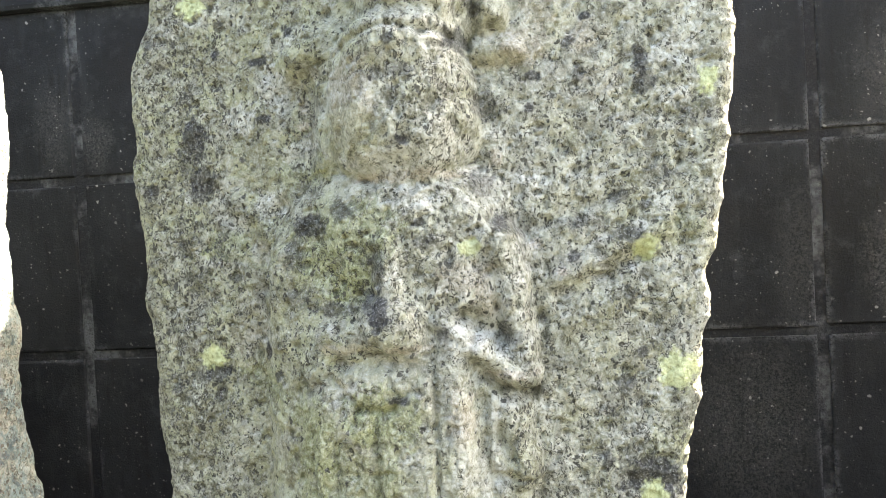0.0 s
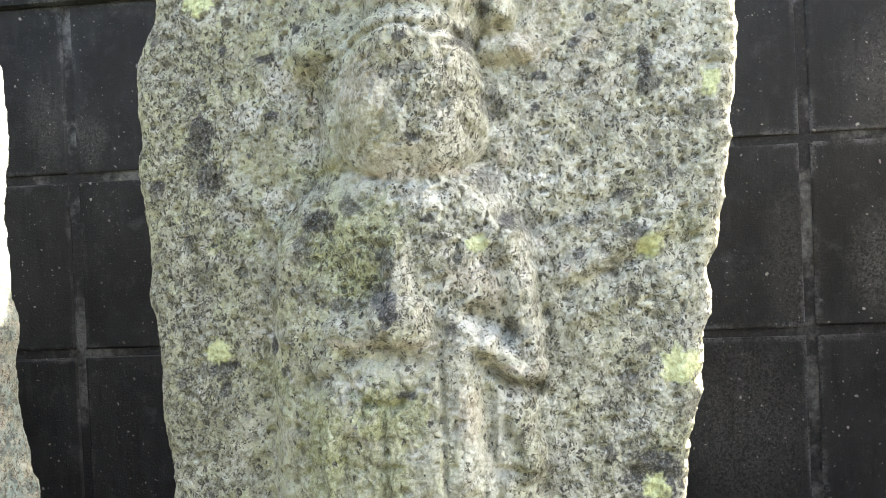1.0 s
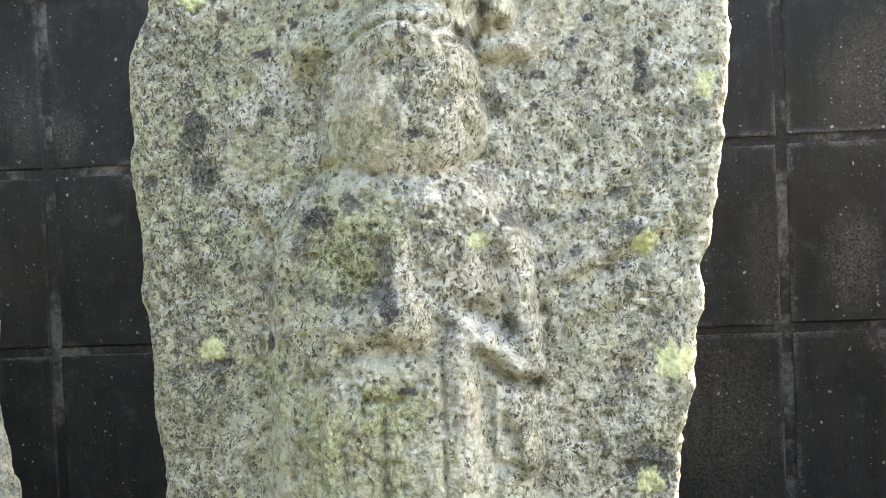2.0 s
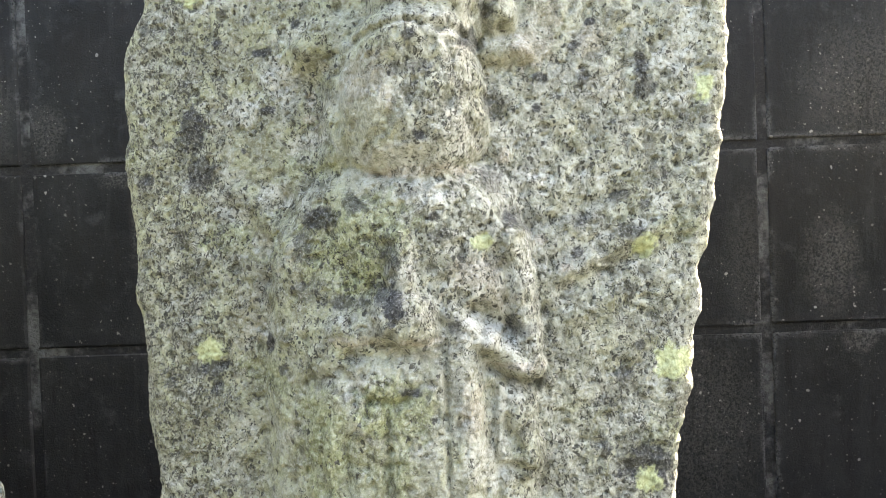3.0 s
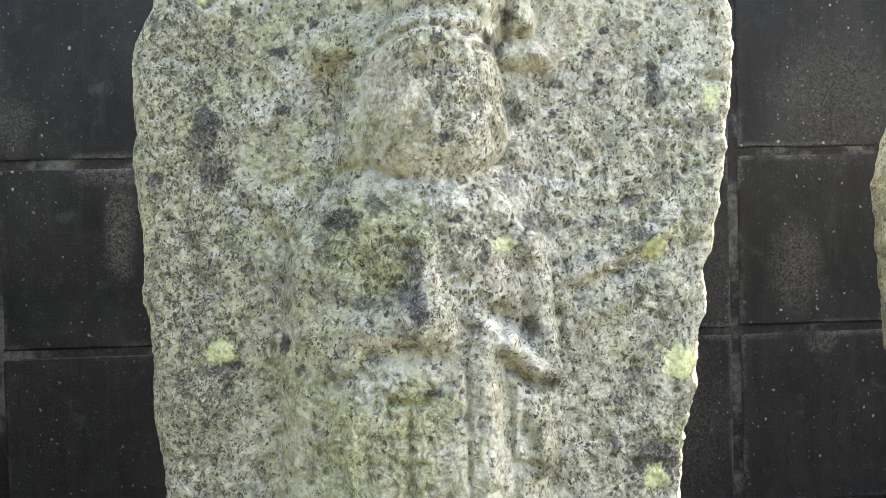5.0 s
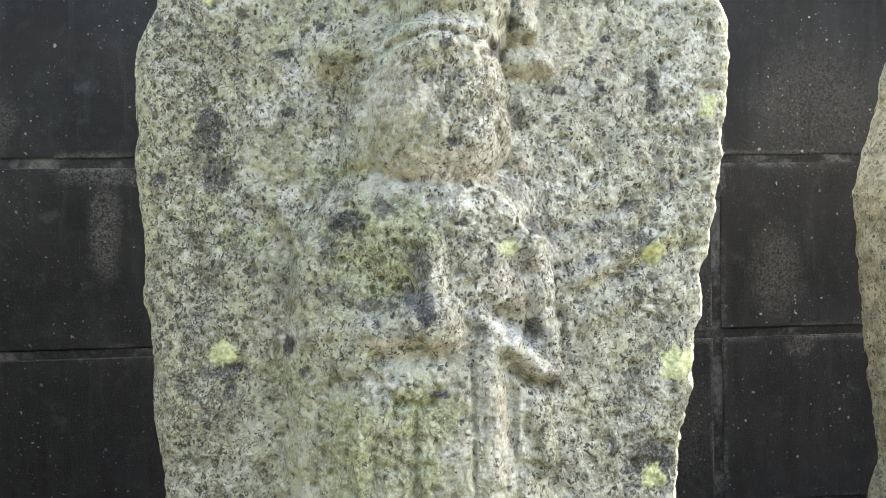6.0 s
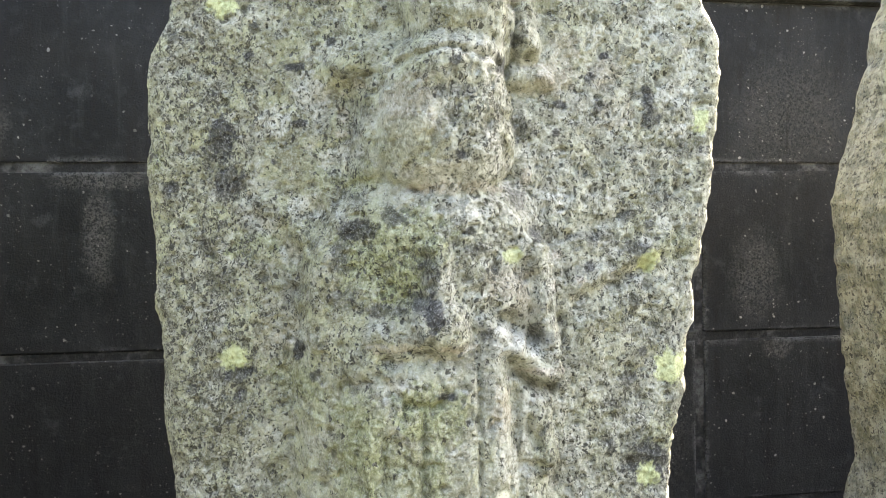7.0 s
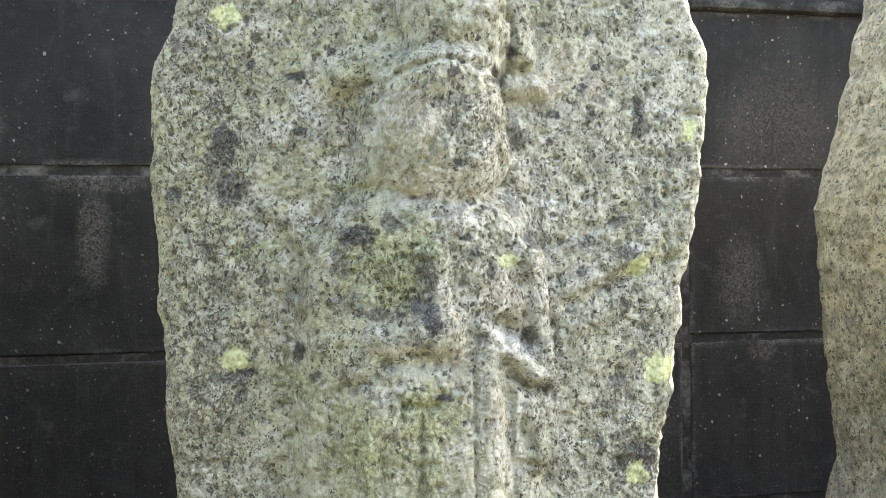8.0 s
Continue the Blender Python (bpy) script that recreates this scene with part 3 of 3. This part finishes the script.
# tan tone; strips under hands, sleeve and ledges put shade into the colour
tan = lay(
    (0.022, 0.583, 0.0124, 0.0180, 0.45), (0.019, 0.568, 0.0093, 0.0120, 0.4), (0.047, 0.545, 0.0248, 0.0027, 0.75), (-0.007, 0.604, 0.0130, 0.0033, 0.25), (0.089, 0.604, 0.0093, 0.0027, 0.3), (0.074, 0.492, 0.0124, 0.0078, 0.65),
    (0.086, 0.478, 0.0068, 0.0060, 0.5), (0.110, 0.611, 0.0105, 0.0090, 0.6), (0.118, 0.631, 0.0074, 0.0090, 0.5), (0.142, 0.615, 0.0074, 0.0084, 0.5), (0.150, 0.592, 0.0093, 0.0090, 0.35), (-0.014, 0.590, 0.0028, 0.0042, 1),
    (-0.016, 0.579, 0.0031, 0.0021, 1), (0.092, 0.553, 0.0028, 0.0048, 1), (0.110, 0.507, 0.0037, 0.0024, 0.8), (0.124, 0.492, 0.0025, 0.0021, 0.8), (0.096, 0.442, 0.0105, 0.0021, 0.8), (0.070, 0.421, 0.0056, 0.0120, 0.6),
    (0.010, 0.458, 0.0124, 0.0024, 0.6), (0.044, 0.458, 0.0093, 0.0021, 0.7), (-0.049, 0.446, 0.0074, 0.0060, 0.5), (0.016, 0.413, 0.0186, 0.0090, 0.3), (-0.055, 0.465, 0.0124, 0.0180, 0.25))
crust = lay(
    (-0.032, 0.601, 0.0093, 0.0096, 1), (-0.053, 0.586, 0.0074, 0.0078, 0.9), (-0.015, 0.563, 0.0105, 0.0078, 0.8), (-0.037, 0.536, 0.0087, 0.0066, 0.9), (-0.058, 0.527, 0.0056, 0.0036, 0.7), (-0.024, 0.625, 0.0093, 0.0042, 0.5),
    (0.049, 0.532, 0.0136, 0.0078, 0.8), (0.044, 0.554, 0.0217, 0.0054, 0.7), (0.068, 0.600, 0.0074, 0.0120, 0.45), (0.068, 0.563, 0.0081, 0.0120, 0.5), (0.074, 0.461, 0.0124, 0.0072, 0.8), (0.094, 0.454, 0.0093, 0.0042, 0.7),
    (0.039, 0.495, 0.0043, 0.0102, 0.6), (0.083, 0.390, 0.0074, 0.0120, 0.8), (0.071, 0.396, 0.0062, 0.0090, 0.6), (0.013, 0.437, 0.0068, 0.0036, 0.8), (0.091, 0.427, 0.0068, 0.0054, 0.8), (0.111, 0.539, 0.0068, 0.0060, 0.8),
    (0.187, 0.605, 0.0105, 0.0072, 0.8), (0.184, 0.581, 0.0081, 0.0048, 0.8), (0.097, 0.565, 0.0074, 0.0066, 0.6), (-0.089, 0.543, 0.0031, 0.0027, 0.9), (-0.045, 0.509, 0.0056, 0.0054, 0.6), (0.144, 0.495, 0.0037, 0.0036, 0.7),
    (0.165, 0.514, 0.0037, 0.0030, 0.6), (0.110, 0.422, 0.0037, 0.0120, 0.6), (0.197, 0.629, 0.0056, 0.0078, 0.5), (-0.081, 0.510, 0.0043, 0.0090, 0.5), (0.103, 0.498, 0.0068, 0.0120, 0.5))
green = np.clip(0.92 - (X - 0.02) / 0.15 + 0.45 * rough(X, Z, 26, 301) + 1.0 * np.clip((0.465 - Z) / 0.05, 0, 1) * np.clip((0.062 - X) / 0.02, 0, 1), 0, 1)
# whitish lichen; centre and right paler, light from there put into colour
white = np.clip(1.3 - np.hypot((X - 0.075 - 0.05 * (0.5 - Z)) / 0.055, (Z - 0.52) / 0.125) + 0.55 * rough(X, Z, 30, 311), 0, 1)
white = np.maximum(white, 0.8 * np.clip(rough(X, Z, 38, 331) * 1.6 - 0.25, 0, 1))
pitted = 0.42 + 0.40 * np.clip((-0.055 - X) / 0.03, 0, 1) + 0.12 * np.clip((X - 0.085) / 0.03, 0, 1) * np.clip((0.605 - Z) / 0.03, 0, 1)
pitted = pitted - 0.34 * blot(X, Z, 0.020, 0.570, 0.022, 0.036, 401) - 0.28 * np.clip((0.455 - Z) / 0.03, 0, 1) * (np.abs(X - 0.02) < 0.07) - 0.25 * blot(X, Z, 0.11, 0.622, 0.04, 0.028, 402) - 0.2 * np.clip((X - 0.19) / 0.015, 0, 1)
pitted = np.clip(pitted + 0.25 * blot(X, Z, 0.055, 0.585, 0.020, 0.030, 403) + 0.25 * blot(X, Z, 0.055, 0.495, 0.04, 0.03, 404) + 0.22 * rough(X, Z, 35, 405), 0, 1)
tall.data.color_attributes.new("growth_and_shading", "FLOAT_COLOR", "POINT").data.foreach_set("color", np.stack([green, white, PIT_SHADE, pitted], -1).astype(np.float32).reshape(-1))
tall.data.color_attributes.new("stain_and_shade", "FLOAT_COLOR", "POINT").data.foreach_set("color", np.stack([yellow, moss, soot_and_shade, tan], -1).astype(np.float32).reshape(-1))
tall.data.attributes.new("crust", "FLOAT", "POINT").data.foreach_set("value", crust.astype(np.float32))

pale, _, _, _ = slab(
    "standing_stone",
    curve((0, -0.62), (0.5, -0.61), (0.75, -0.56), (0.86, -0.47)),
    curve((0, -0.235), (0.33, -0.259), (0.37, -0.271), (0.42, -0.276), (0.45, -0.272), (0.49, -0.274), (0.55, -0.279), (0.59, -0.271), (0.66, -0.276), (0.76, -0.31), (0.86, -0.40)),
    -0.395, -0.27, lambda x: 0 * x, PALE_STONE, (0.30, 0.70, 0.0016, 0.862), (60, 10, 90, 12), 31)
tagged(pale, "pale grey upright stone with a sunlit side", "standing stone")
brown, _, _, _ = slab(
    "standing_stone",
    curve((0, 0.385), (0.30, 0.404), (0.33, 0.413), (0.36, 0.411), (0.43, 0.402), (0.50, 0.396), (0.55, 0.395), (0.585, 0.402), (0.605, 0.413), (0.69, 0.433), (0.75, 0.45), (0.84, 0.52)),
    curve((0, 0.74), (0.5, 0.75), (0.72, 0.71), (0.84, 0.60)),
    -0.39, -0.235, lambda x: 0 * x, BROWN_STONE, (0.28, 0.75, 0.0016, 0.842), (60, 10, 110, 12), 57)
tagged(brown, "brownish weathered upright stone beside the carved one", "standing stone")

# ---- blocks and copings of the wall ----
shapes = []
for k in range(5):
    bm = box(-0.1945, 0.1945, 0.0, 0.05, -0.0955, 0.0955, 0.0028)
    rnd = random.Random(k)
    for v in bm.verts:
        v.co.x += rnd.uniform(-0.0012, 0.0012)
        v.co.z += rnd.uniform(-0.0012, 0.0012)
        v.co.y += rnd.uniform(0, 0.0006)
    mesh = bpy.data.meshes.new("concrete_block")
    bm.to_mesh(mesh)
    bm.free()
    mesh.materials.append(BLOCK)
    shapes.append(mesh)
for row in range(4):
    for col in range(-2, 6):
        ob = new("concrete_block", shapes[(row * 3 + col * 7) % 5])
        ob.parent = wall
        ob.location = ((col + 0.5) * LENGTH, random.uniform(-0.0022, -0.0012), (row + 0.5) * COURSE)
coping = None
for col in range(-1, 4):
    if coping is None:
        mesh = bpy.data.meshes.new("coping_stone")
        bm = box(-0.297, 0.297, -0.012, 0.125, 0.796, TOP, 0.006)
        bm.to_mesh(mesh)
        bm.free()
        mesh.materials.append(BLOCK)
        coping = mesh
    ob = new("coping_stone", coping)
    ob.parent = wall
    ob.location = ((col + 0.5) * 0.6 - 0.2, 0, 0)
